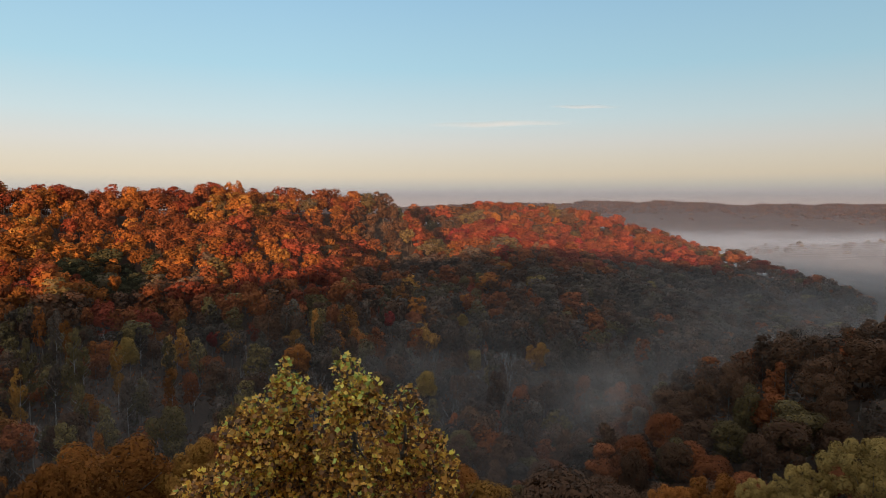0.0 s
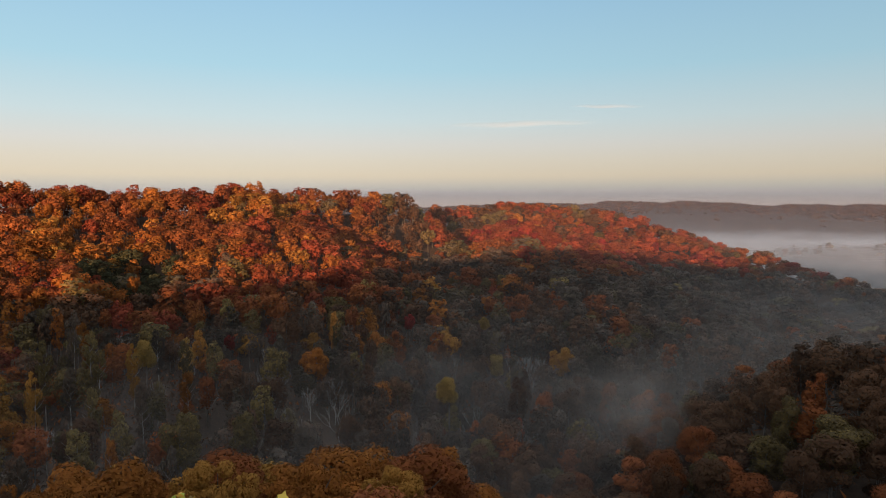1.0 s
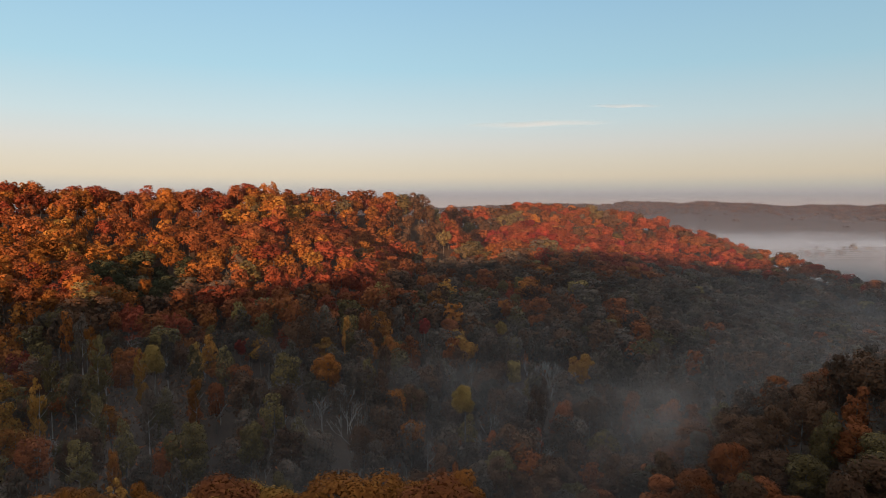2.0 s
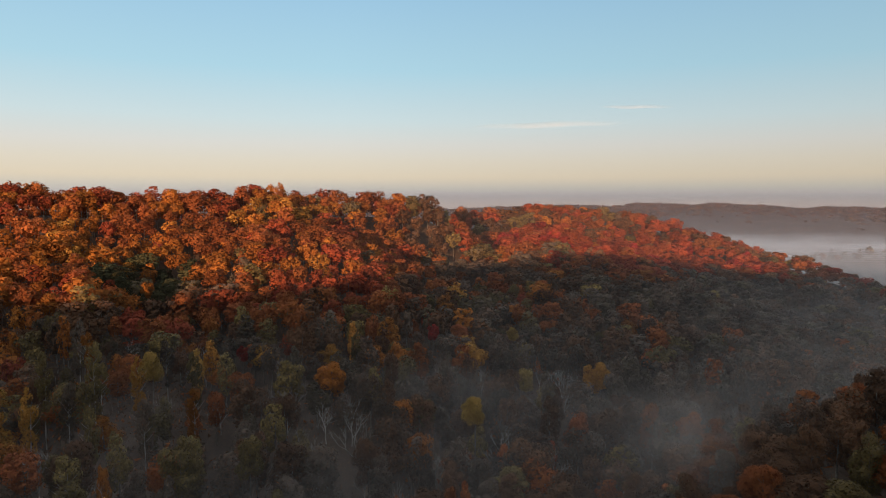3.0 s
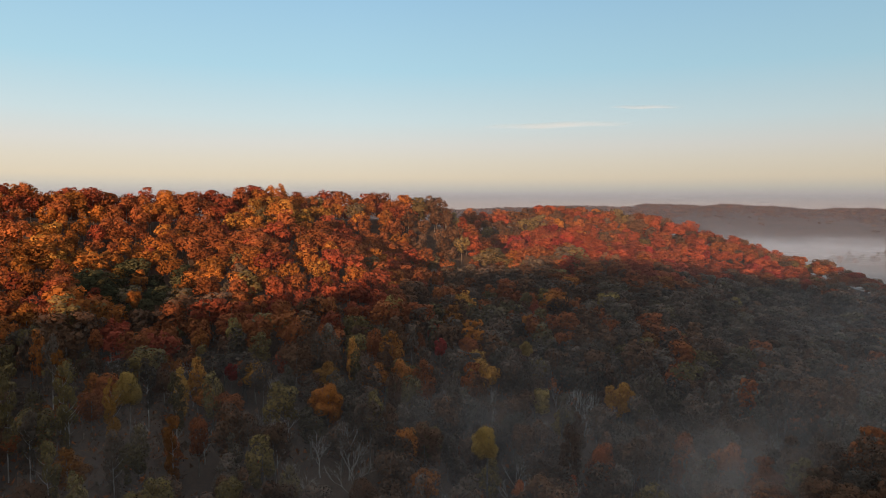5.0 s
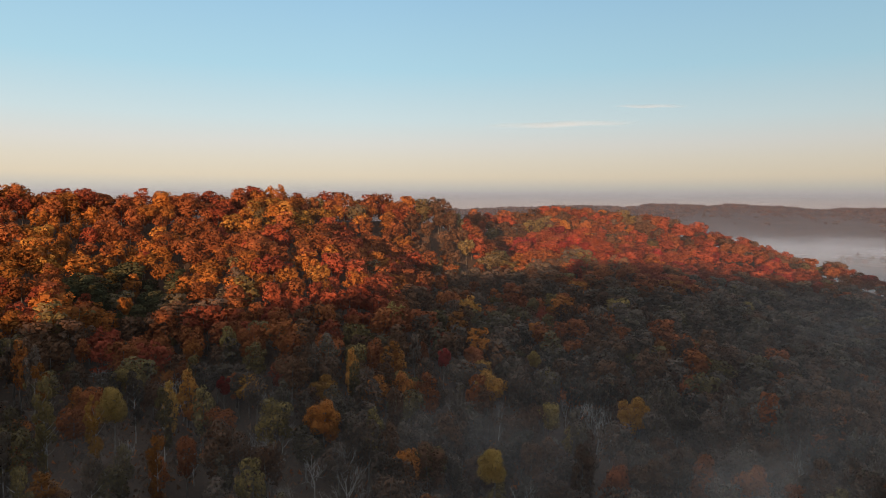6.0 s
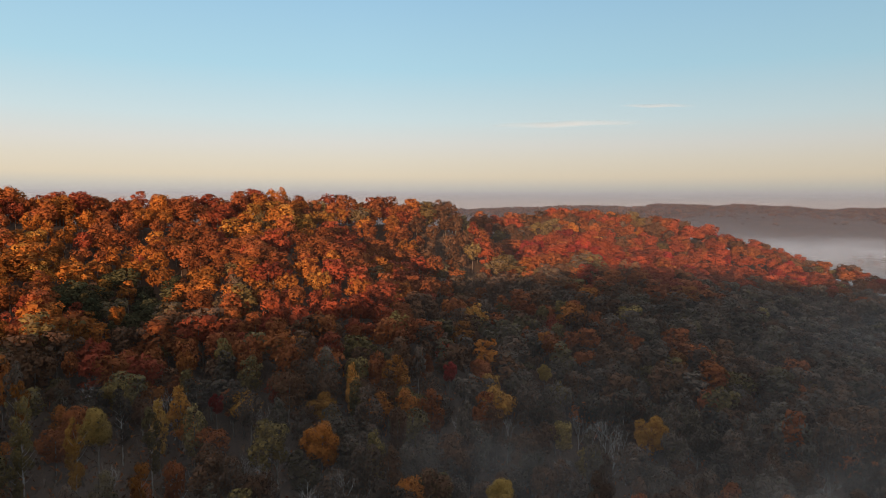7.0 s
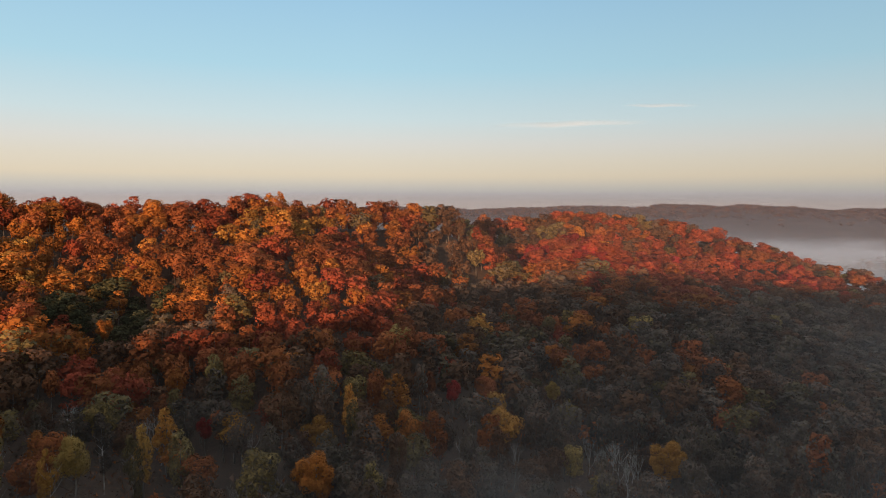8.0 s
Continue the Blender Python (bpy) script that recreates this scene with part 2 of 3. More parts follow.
def lobes_of(rng, kind):
    """The rounded masses of a crown that is about 1 wide each way and stands round the origin: centre and radius."""
    n, high, reach, small, large = {"round": (24, 1.25, 0.74, 0.16, 0.38), "tall": (26, 1.75, 0.62, 0.13, 0.34), "wide": (26, 0.92, 0.84, 0.16, 0.39), "slim": (22, 1.9, 0.46, 0.14, 0.28), "clumpy": (90, 1.1, 0.95, 0.06, 0.17)}[kind]
    out = [(np.array([0, 0, 0.1 * high]), {"slim": 0.28, "clumpy": 0.4}.get(kind, 0.5))]
    for k in range(n):
        a, u = rng.uniform(0, 6.283), rng.uniform(-0.9, 1)
        r = math.sqrt(max(0.05, 1 - u * u)) * rng.uniform(0.6, 1.05) * reach
        out.append((np.array([math.cos(a) * r, math.sin(a) * r, u * high * 0.72]), rng.uniform(small, large)))
    return out


def sprays(rng, lobes, n, size, jitter=0.2):
    """n leaf sprays over the lobes, three-cornered: arrays (n, 3, 3) of the corners and of the soft normals of the crown there."""
    cen = np.array([c for c, r in lobes])
    rad = np.array([r for c, r in lobes])
    pick = rng.choice(len(lobes), n * 2, p=rad ** 2 / np.sum(rad ** 2))
    nrm = rng.normal(size=(n * 2, 3))
    nrm[:, 2] += 0.25
    nrm /= np.linalg.norm(nrm, axis=1)[:, None]
    core = np.where(np.arange(n * 2) % 4 == 0, 1.0, 0.0)   # broad sprays that fill the inside of the crown
    p = cen[pick] + nrm * (rad[pick] * (1.0 - 0.14 * core + np.clip(rng.normal(size=n * 2), -1.6, 2.4) * 0.13))[:, None]
    inside = np.min(np.linalg.norm(p[:, None] - cen[None], axis=2) / rad[None], axis=1)
    keep = np.argsort(-(inside + 0.14 * core + rng.uniform(0, 0.22, n * 2)))[:n]
    p, nrm, core = p[keep], nrm[keep], core[keep][:, None]
    out = p / np.maximum(0.2, np.linalg.norm(p, axis=1))[:, None]
    soft = nrm * 0.7 + out * 0.5 + rng.normal(size=(n, 3)) * 0.12
    soft /= np.linalg.norm(soft, axis=1)[:, None]
    nrm = nrm + rng.normal(size=(n, 3)) * jitter
    nrm /= np.linalg.norm(nrm, axis=1)[:, None]
    t = np.cross(nrm, rng.normal(size=(n, 3)))
    t /= np.linalg.norm(t, axis=1)[:, None]
    b = np.cross(nrm, t)
    s = size * rng.uniform(0.6, 1.3, (n, 1)) * (1 + 0.6 * core)
    w = s * rng.uniform(0.55, 1.0, (n, 1))
    dip = nrm * s * rng.uniform(0.0, 0.3, (n, 1))
    corners = np.stack([p + t * s * rng.uniform(0.6, 1.0, (n, 1)) - dip, p + b * w * 1.1, p - t * s * rng.uniform(0.6, 1.0, (n, 1)) - dip], 1)
    return corners, np.repeat(soft[:, None], 3, 1)


def tube(pts, radii, sides=5):
    """A tapered tube along points, closed at the far end: quads."""
    pts = [Vector(p) for p in pts]
    co, idx = [], []
    for k, p in enumerate(pts):
        d = (pts[min(k + 1, len(pts) - 1)] - pts[max(k - 1, 0)]).normalized()
        u = d.orthogonal().normalized()
        v = d.cross(u)
        for s in range(sides):
            a = 6.2832 * s / sides
            co.append(p + (u * math.cos(a) + v * math.sin(a)) * radii[k])
    for k in range(len(pts) - 1):
        for s in range(sides):
            a, b = k * sides + s, k * sides + (s + 1) % sides
            idx += [a, b, b + sides, a + sides]
    return np.array([tuple(c) for c in co]), np.array(idx)


def joined(tubes):
    co, idx, n = [], [], 0
    for c, i in tubes:
        co.append(c)
        idx.append(i + n)
        n += len(c)
    return np.concatenate(co), np.concatenate(idx)


def limbs(rng, tall, width, n, base=0.35, sides=5, r0=0.24):
    """A trunk with limbs reaching into the crown."""
    lean = rng.uniform(-0.04, 0.04, 2) * tall
    top = Vector((lean[0], lean[1], tall * 0.86))
    pts = [Vector((0, 0, -1.0)), Vector((lean[0] * 0.3, 0, tall * 0.3)), Vector((lean[0] * 0.7, lean[1] * 0.6, tall * 0.6)), top]
    tubes = [tube(pts, [r0 * 1.4, r0, r0 * 0.65, r0 * 0.12], sides)]
    for k in range(n):
        s = base + (0.8 - base) * (k + 0.5) / n
        o = Vector((lean[0] * s, lean[1] * s, tall * s))
        a = k * 2.4 + rng.uniform(-0.5, 0.5)
        ln = width * rng.uniform(0.6, 0.95) * (1.1 - 0.5 * s)
        e = o + Vector((math.cos(a) * ln, math.sin(a) * ln, ln * rng.uniform(0.5, 1.0)))
        mid = (o + e) / 2 + Vector((0, 0, -0.08 * ln))
        tubes.append(tube([o, mid, e], [r0 * 0.4, r0 * 0.25, r0 * 0.06], max(3, sides - 1)))
    return joined(tubes)


def bare_limbs(rng, tall, width):
    """Trunk, boughs and fans of fine twigs of a leafless tree."""
    tubes = []

    def grow(o, d, ln, r, level):
        e = o + d * ln
        m = (o + e) / 2 + Vector(rng.normal(size=3)) * ln * 0.06
        tubes.append(tube([o, m, e], [r, r * 0.8, r * 0.6], 5 if level < 1 else 3))
        if level == 5:
            return
        for k in range((4, 3, 3, 3, 2)[level]):
            side = Vector(rng.normal(size=3)) * (0.42 if level < 3 else 0.55)
            nd = (d + side + Vector((0, 0, 0.22))).normalized()
            grow(m.lerp(e, rng.uniform(0.1, 1.0)) if k else e, nd, ln * rng.uniform(0.5, 0.78), max(0.012, r * 0.56), level + 1)
    grow(Vector((0, 0, -1)), Vector((rng.uniform(-0.06, 0.06), rng.uniform(-0.06, 0.06), 1)).normalized(), tall * 0.40, 0.19, 0)
    return joined(tubes)


TREE_TALL, TREE_WIDE = 18.0, 5.0


def leafy_tree(name, rng, shape, n, size, hue, label, category="tree"):
    """One tree at the origin, 18 m tall with a crown about 10 m wide."""
    tree = tagged(new(name), label, category)
    co, idx = limbs(rng, TREE_TALL, TREE_WIDE, 7 if shape != "slim" else 10, 0.35 if shape != "slim" else 0.45, r0=0.24 if shape != "slim" else 0.19)
    mesh_object("trunk", co, 4, idx, BARK if shape != "slim" else PALE, tree)
    v, soft = sprays(rng, lobes_of(rng, shape), n, size / TREE_WIDE)
    v = v * TREE_WIDE
    v[:, :, 2] += TREE_TALL - 6.2
    h = hue + rng.normal(size=n) * 0.015
    mesh_object("crown", v.reshape(-1, 3), 3, np.arange(n * 3), LEAF, tree, h, normals=soft.reshape(-1, 3))
    return tree


HUES = {"crimson": 0.03, "red": 0.17, "russet": 0.33, "orange": 0.47, "gold": 0.57, "yellow": 0.72, "olive": 0.84, "grey": 0.93, "brown": 1.0, "lime": 0.768}
LABELS = {
    "crimson": "small maple with bright crimson autumn leaves on the slope",
    "red": "broad oak with orange-red autumn leaves on the wooded slope",
    "russet": "oak with russet brown autumn leaves on the wooded slope",
    "orange": "rounded tree with orange autumn leaves on the wooded slope",
    "gold": "tall tree with golden autumn leaves above the valley",
    "yellow": "rounded tree with yellow autumn leaves standing in the valley",
    "olive": "tree still in dull olive green leaf in the valley",
    "brown": "oak with withered rust-brown leaves, darkened in colour for the shaded slope",
    "lime": "tree with thinning yellow-green leaves on the near hillside",
    "grey": "half-bare tree with thin grey-brown leaves in the valley mist",
}
TEMPLATES = {}


def plant(kind, grade, p, tall, wide, rng, shape=None, squat=1.0):
    """A tree of its own; alike ones share their meshes. squat: the crown's height against its usual one, under the same top."""
    shape = shape or (("round", "tall", "tall", "round") if p[1] < 300 else ("round", "wide", "round", "tall"))[rng.randint(4)]
    key = (kind, grade, shape)
    if key not in TEMPLATES:
        r = np.random.RandomState(len(TEMPLATES) + 11)
        if kind == "bare":
            t = tagged(new("bare_tree"), "leafless tree with pale grey branches in the valley", "tree", "bare trees in the valley")
            co, idx = bare_limbs(r, 15.0, 3.0)
            mesh_object("trunk", co, 4, idx, PALE, t)
        else:
            n, size = {"close": (19000, 0.155), "fine": (9000, 0.20), "middle": (5200, 0.28)}[grade]
            if shape == "slim":
                n = int(n * 0.55)
            t = leafy_tree("tree", r, shape, n, size, HUES[kind], LABELS[kind] if shape != "slim" else "slender tree with a pale trunk and a thin " + kind + " crown")
            t["group"] = "trees of the autumn wood"
        TEMPLATES[key] = t
        ob = t
    else:
        ob = copy_thing(TEMPLATES[key], Matrix.Identity(4))
    ob.matrix_basis = pose(p[0], p[1], float(height(p[0], p[1])) - 0.2, 0, 0, rng.uniform(0, 360))
    ob.scale = (wide, wide, tall)
    for o in ob.children:
        if o.name.startswith("crown"):
            o.scale, o.location = (1, 1, squat), (0, 0, 17.5 * (1 - squat))
    return ob


def hue_kind(rng, x, y, z):
    """The kind of a tree by where it stands, duller where shade falls; like kinds gather in drifts."""
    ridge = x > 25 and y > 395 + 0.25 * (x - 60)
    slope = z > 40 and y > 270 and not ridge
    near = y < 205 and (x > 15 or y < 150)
    # on ridge and slope, duller kinds below the sunlit height paint in the shade
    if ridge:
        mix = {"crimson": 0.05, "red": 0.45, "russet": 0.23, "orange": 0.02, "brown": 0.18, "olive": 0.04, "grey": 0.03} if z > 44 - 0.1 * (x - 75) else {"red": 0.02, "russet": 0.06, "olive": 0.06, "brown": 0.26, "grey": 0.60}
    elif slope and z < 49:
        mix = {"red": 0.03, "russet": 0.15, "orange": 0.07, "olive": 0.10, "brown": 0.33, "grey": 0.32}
    elif slope and -114 < x < -72 and 400 < y < 452:
        mix = {"red": 0.26, "russet": 0.18, "orange": 0.38, "gold": 0.08, "olive": 0.10}
    elif slope and -26 < x < 8 and y > 425:
        mix = {"red": 0.26, "russet": 0.34, "olive": 0.16, "brown": 0.24}
    elif slope and x < -170:
        mix = {"red": 0.22, "russet": 0.30, "orange": 0.42, "gold": 0.04, "olive": 0.02}
    elif slope and x < -130:
        mix = {"crimson": 0.01, "red": 0.38, "russet": 0.38, "orange": 0.19, "gold": 0.02, "olive": 0.02}
    elif slope and z < 60:
        mix = {"red": 0.42, "russet": 0.28, "orange": 0.25, "olive": 0.02, "grey": 0.03}
    elif slope:
        mix = {"crimson": 0.02, "red": 0.50, "russet": 0.38, "orange": 0.07, "olive": 0.02, "grey": 0.01}
    # dark browns here put the near hill's deep shade into the leaf colour
    elif near and x > 12:
        mix = {"russet": 0.20, "olive": 0.05, "brown": 0.67, "grey": 0.08}
    elif near:
        mix = {"russet": 0.12, "orange": 0.58, "gold": 0.20, "olive": 0.04, "brown": 0.06}
    elif x < -55:
        mix = {"red": 0.03, "russet": 0.13, "orange": 0.15, "gold": 0.07, "olive": 0.19, "brown": 0.19, "grey": 0.15, "bare": 0.09}
    elif x < 45:
        mix = {"red": 0.02, "russet": 0.09, "orange": 0.05, "gold": 0.012, "yellow": 0.003, "olive": 0.09, "brown": 0.25, "grey": 0.34, "bare": 0.145}
    else:
        mix = {"russet": 0.05, "orange": 0.01, "olive": 0.06, "brown": 0.25, "grey": 0.52, "bare": 0.11}
    drift = (float(wave(np.array(x * 2.2), np.array(y * 2.2), 17)) + rng.normal() * (0.9 if slope or ridge else 2.0)) / (1.31 if slope or ridge else 2.22)
    q = 0.5 * (1 + math.erf(drift / 1.4142)) * sum(mix.values())
    for kind, share in mix.items():
        q -= share
        if q <= 0:
            return kind
    return kind


# trees that stand out: kind, x, y, height of the top, crown width against the usual
STANDOUT = [
    ("crimson", -2.8, 288, 54, 0.5), ("gold", -35, 256, 53, 0.9), ("yellow", 9.3, 214, 49, 0.7), ("crimson", 86, 369, 45, 0.5), ("gold", 52, 263, 46, 1.0),
    ("orange", -118, 310, 68, 0.6), ("orange", -31, 232, 55, 1.0), ("olive", -54, 180, 50, 1.0), ("olive", -41, 184, 49, 0.8),
    ("bare", -87, 185, 51, 1.0), ("bare", -102, 264, 57, 1.0), ("crimson", -63, 254, 53, 0.42), ("russet", -12, 299, 54, 0.8),
    ("lime", 30.2, 61, 83.5, 0.66), ("lime", 27.2, 63.5, 80.5, 0.42), ("lime", 24.6, 64.5, 79, 0.3), ("orange", 24.5, 70, 77.3, 0.62), ("orange", 21.0, 70, 76.5, 0.5), ("bare", 25.5, 73, 78.5, 0.9), ("orange", -9, 84, 76, 0.9), ("gold", -17, 83, 77, 0.9),
    ("bare", -16, 500, 106, 0.7), ("orange", -27, 76, 78, 0.95), ("gold", -2, 88, 74, 0.8), ("orange", -33, 71, 76, 0.9), ("orange", -38, 79, 75, 0.9),
    ("olive", 36, 376, 59, 1.0), ("brown", -76, 178, 49, 1.05), ("yellow", 28, 300, 51, 0.5), ("yellow", -82, 231, 57, 0.8),
    ("orange", 34, 345, 54, 0.7), ("russet", 7, 304, 51, 1.0), ("bare", -63, 231, 46, 1.0), ("bare", -57, 240, 42, 1.0), ("bare", -30, 205, 44, 0.9),
]
# slender pale-trunked trees of the western valley side: kind, x, y, height of the top
SLENDER = [
    ("olive", -88, 214, 55), ("gold", -82, 222, 55), ("olive", -96, 226, 58), ("grey", -71, 201, 50), ("orange", -103, 236, 59), ("olive", -79, 191, 51), ("grey", -91, 204, 53),
    ("olive", -104, 216, 57), ("gold", -97, 198, 53), ("grey", -111, 246, 61), ("orange", -64, 214, 49), ("olive", -72, 236, 53), ("grey", -84, 246, 55),
]
rng = np.random.RandomState(5)
taken = []
for kind, x, y, top, wide in STANDOUT:
    g = float(height(x, y))
    tall = max(0.45, (top - g) / 17.5)
    plant(kind, "close" if y < 92 else "fine" if y < 130 else "middle", (x, y), tall, wide, rng, "clumpy" if y < 92 else "wide" if kind == "yellow" else "round", min(1.0, 1.15 * wide / tall))
    taken.append((x, y))
for kind, x, y, top in SLENDER:
    plant(kind, "middle", (x, y), (top - float(height(x, y))) / 17.5, 0.75, rng, "slim")
    taken += [(x, y), (x + 1.5, y - 4.5)]
taken.append((-1.2, 34.5))
taken = np.array(taken)

SPACE = 9.2
spots = []
for j, y in enumerate(np.arange(64, 1250, SPACE * 0.87)):
    far = 0.79 if y < 300 else 0.94 if y < 540 else 1.2
    half = 22 + 0.68 * max(0, y - 5)
    step = SPACE * far
    for x in np.arange(-half, half, step):
        px, py = x + rng.uniform(-0.38, 0.38) * step + (j % 2) * step / 2, y + rng.uniform(-0.38, 0.38) * SPACE
        spots.append((px, py))
spots = np.array(spots)
crest = np.interp(spots[:, 0], [-1500, -700, -350, -202, -113, -42, -18, 5, 32, 92, 149, 295, 353, 392, 420, 600], [230, 300, 360, 398, 455, 492, 500, 640, 672, 700, 740, 742, 720, 670, 600, 540])
ok = spots[:, 1] < crest + np.where(spots[:, 0] < 25, 62, 40)
ok &= np.min(np.hypot(spots[:, None, 0] - taken[None, :, 0], spots[:, None, 1] - taken[None, :, 1]), axis=1) > 5.5
ok &= ~((np.abs(spots[:, 0]) < 7) & (spots[:, 1] < 60))
ok &= ~((spots[:, 1] < 66) & (spots[:, 1] > -6) & (np.abs(spots[:, 0]) < 75))
spots = spots[ok]
track = np.hypot(spots[:, 0], spots[:, 1] - np.clip(spots[:, 1], 20, 96))
own = (spots[:, 1] > 48) & (np.abs(spots[:, 0]) < 14 + 0.66 * (spots[:, 1] - 20))   # the open side of the hill and the valley below it
track = np.where(own, track, track + 1000)
spots, track = spots[np.argsort(track)], np.sort(track)
FINE = 68
ground_z = height(spots[:, 0], spots[:, 1])

bulk = {"near": [], "middle": [], "far": [], "dark_olive": []}
leafy = bare = 0
for (x, y), d, z in zip(spots, track, ground_z):
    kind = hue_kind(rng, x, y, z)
    big = rng.rand()
    tall, wide = 0.70 + 0.38 * big + rng.uniform(-0.08, 0.08), 0.78 + 0.70 * big ** 1.5 + rng.uniform(-0.08, 0.08)
    if x > 25 and y > 400:
        tall, wide = 0.6 + 0.5 * big + rng.uniform(-0.1, 0.1), 0.95 + 0.75 * big ** 1.5
    if y < 300 and z < 45:
        tall, wide = rng.uniform(0.6, 1.15), 0.55 + 0.65 * big
    if y < 205 and x > 15:
        tall, wide = rng.uniform(0.62, 0.92), 0.7 + 0.5 * big
    if kind == "bare":
        if bare < 60 and d < 1000:
            bare += 1
            plant("bare", "middle", (x, y), tall * 0.9, wide, rng)
            continue
        kind = "grey"
    # most trees in this stretch of the slope are dark olive-green
    if -152 < x < -114 and 322 < y < 362 and rng.rand() < 0.88:
        bulk["dark_olive"].append((x, y, z, rng.rand(), tall * 0.9, wide * 1.15))
    elif leafy < 285 and d < 1000:
        leafy += 1
        slim = kind in ("olive", "gold", "orange", "grey") and x < -40 and rng.rand() < 0.55
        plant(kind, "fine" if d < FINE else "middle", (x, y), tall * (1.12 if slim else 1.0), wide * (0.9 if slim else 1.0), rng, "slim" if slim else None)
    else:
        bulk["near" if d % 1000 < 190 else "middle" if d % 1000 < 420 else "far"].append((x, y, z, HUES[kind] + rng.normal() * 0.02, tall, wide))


def woods(name, rows, n, size, label, trunks, leaf=LEAF, shapes=("round", "wide", "round", "wide", "tall", "round")):
    """Trees too many to count, as one thing: leaf sprays and plain trunks."""
    r = np.random.RandomState(len(rows))
    kinds = [sprays(r, lobes_of(r, s), n, size / TREE_WIDE, 0.17) for s in shapes]
    co, soft, hue, tone, tubes = [], [], [], [], []
    for x, y, z, h, tall, wide in rows:
        v, nv = kinds[r.randint(len(kinds))]
        v = v * TREE_WIDE
        a = r.uniform(0, 6.283)
        c, s = math.cos(a) * wide, math.sin(a) * wide
        w = np.empty_like(v)
        w[..., 0] = v[..., 0] * c - v[..., 1] * s + x
        w[..., 1] = v[..., 0] * s + v[..., 1] * c + y
        w[..., 2] = (v[..., 2] + TREE_TALL - 6.2) * tall + z
        co.append(w)
        soft.append(np.stack([(nv[..., 0] * c - nv[..., 1] * s) / wide, (nv[..., 0] * s + nv[..., 1] * c) / wide, nv[..., 2]], -1))
        hue.append(np.full(n, h) + r.normal(size=n) * 0.015)
        tone.append(np.full(n, r.rand()))
        if trunks:
            tubes.append(tube([(x, y, z - 1), (x + r.uniform(-1, 1), y, z + TREE_TALL * tall * 0.8)], [0.3, 0.08], 3))
    co = np.concatenate(co).reshape(-1, 3)
    ob = mesh_object(name, co, 3, np.arange(len(co)), leaf, None, np.concatenate(hue), tone=np.concatenate(tone), normals=np.concatenate(soft).reshape(-1, 3))
    tagged(ob, label, "woods", kind="stuff")
    if tubes:
        tc_, ti = joined(tubes)
        mesh_object("trunk", tc_, 4, ti, BARK, ob)["kind"] = "stuff"
    return ob


woods("valley_wood", bulk["near"], 1600, 0.42, "mixed brown and russet wood on the valley floor", True, LEAF, ("tall", "round", "tall", "round", "tall", "wide"))
woods("hillside_wood", bulk["middle"], 620, 0.65, "dense red and russet autumn oak wood on the hillside", True)
woods("evergreen_wood", bulk["dark_olive"], 900, 0.6, "dark olive-green trees in the gully between the red spurs", True, DARK_OLIVE)
woods("ridge_wood", bulk["far"], 520, 0.80, "red autumn wood covering the long ridge", False)

# brush and saplings between the trees of the valley
ur = np.random.RandomState(31)
n = 70000
uy = ur.uniform(70, 345, n)
ux = ur.uniform(-1, 1, n) * (22 + 0.68 * uy)
clump = wave(ux * 6, uy * 6, 12) + ur.normal(size=n) * 0.8
ux, uy = ux[clump > -0.5], uy[clump > -0.5]
n = len(ux)
p = np.stack([ux, uy, height(ux, uy) + np.abs(ur.normal(size=n)) * 2.6], 1)
d = ur.normal(size=(n, 2, 3)) * np.array([0.42, 0.42, 0.5])
co = np.stack([p - d[:, 0], p + d[:, 0] * 0.8, p + d[:, 1]], 1).reshape(-1, 3)
brush = mesh_object("undergrowth", co, 3, np.arange(n * 3), LEAF, None, np.where(ur.rand(n) < 0.8, 0.97, 0.36) + ur.normal(size=n) * 0.03)
tagged(brush, "dull brown brush and saplings under the trees", "undergrowth", kind="stuff")

# unseen woods added along the crest behind the start to shade the valley
hr = np.random.RandomState(8)
rows = []
for x in np.arange(-460, 340, 6.5):
    for y in (-22, -12, -2, 8):
        px, py = x + hr.uniform(-3, 3), y + hr.uniform(-3, 3) - (8 if x < -40 else 2)
        # taller just behind the start, to keep the sun off the tulip tree
        rows.append((px, py, float(height(px, py)), HUES[("russet", "orange", "red", "gold")[hr.randint(4)]], hr.uniform(0.97, 1.05) * (1.13 if -26 < px < 16 else 1.0), hr.uniform(1.0, 1.3)))
# low crowns added to block sun that would pass under the canopy
for x in np.arange(-120, 90, 4.0):
    for y in (-16, -6, 4):
        px, py = x + hr.uniform(-2, 2), y + hr.uniform(-3, 3)
        rows.append((px, py, float(height(px, py)) - 3, HUES["russet"], hr.uniform(0.5, 0.6), hr.uniform(0.9, 1.2)))
woods("hilltop_wood", rows, 260, 1.4, "unseen autumn wood added along the near crest to cast shade", True)

# woods on the farthest hills
fr = np.random.RandomState(21)
rows = []
for line, _ in RIDGES[15:]:
    for (ax, ay, az), (bx, by, bz) in zip(line[:-1], line[1:]):
        for k in range(int(math.hypot(bx - ax, by - ay) * 2.0)):
            s, o = fr.rand(), -abs(fr.normal()) * 210 + 20
            x, y = ax + s * (bx - ax), ay + s * (by - ay) + o
            if -0.2 * y < x < 0.78 * y:
                rows.append((x, y, HUES[("brown", "grey", "grey")[fr.randint(3)]], fr.uniform(0.65, 0.95), fr.uniform(1.2, 2.2)))
zz = height([r[0] for r in rows], [r[1] for r in rows]) - 10
rows = [(x, y, z, h, t, w) for (x, y, h, t, w), z in zip(rows, zz)]
woods("distant_wood", rows, 24, 3.2, "distant wooded hills hazy and mauve on the horizon", False)
rows = []
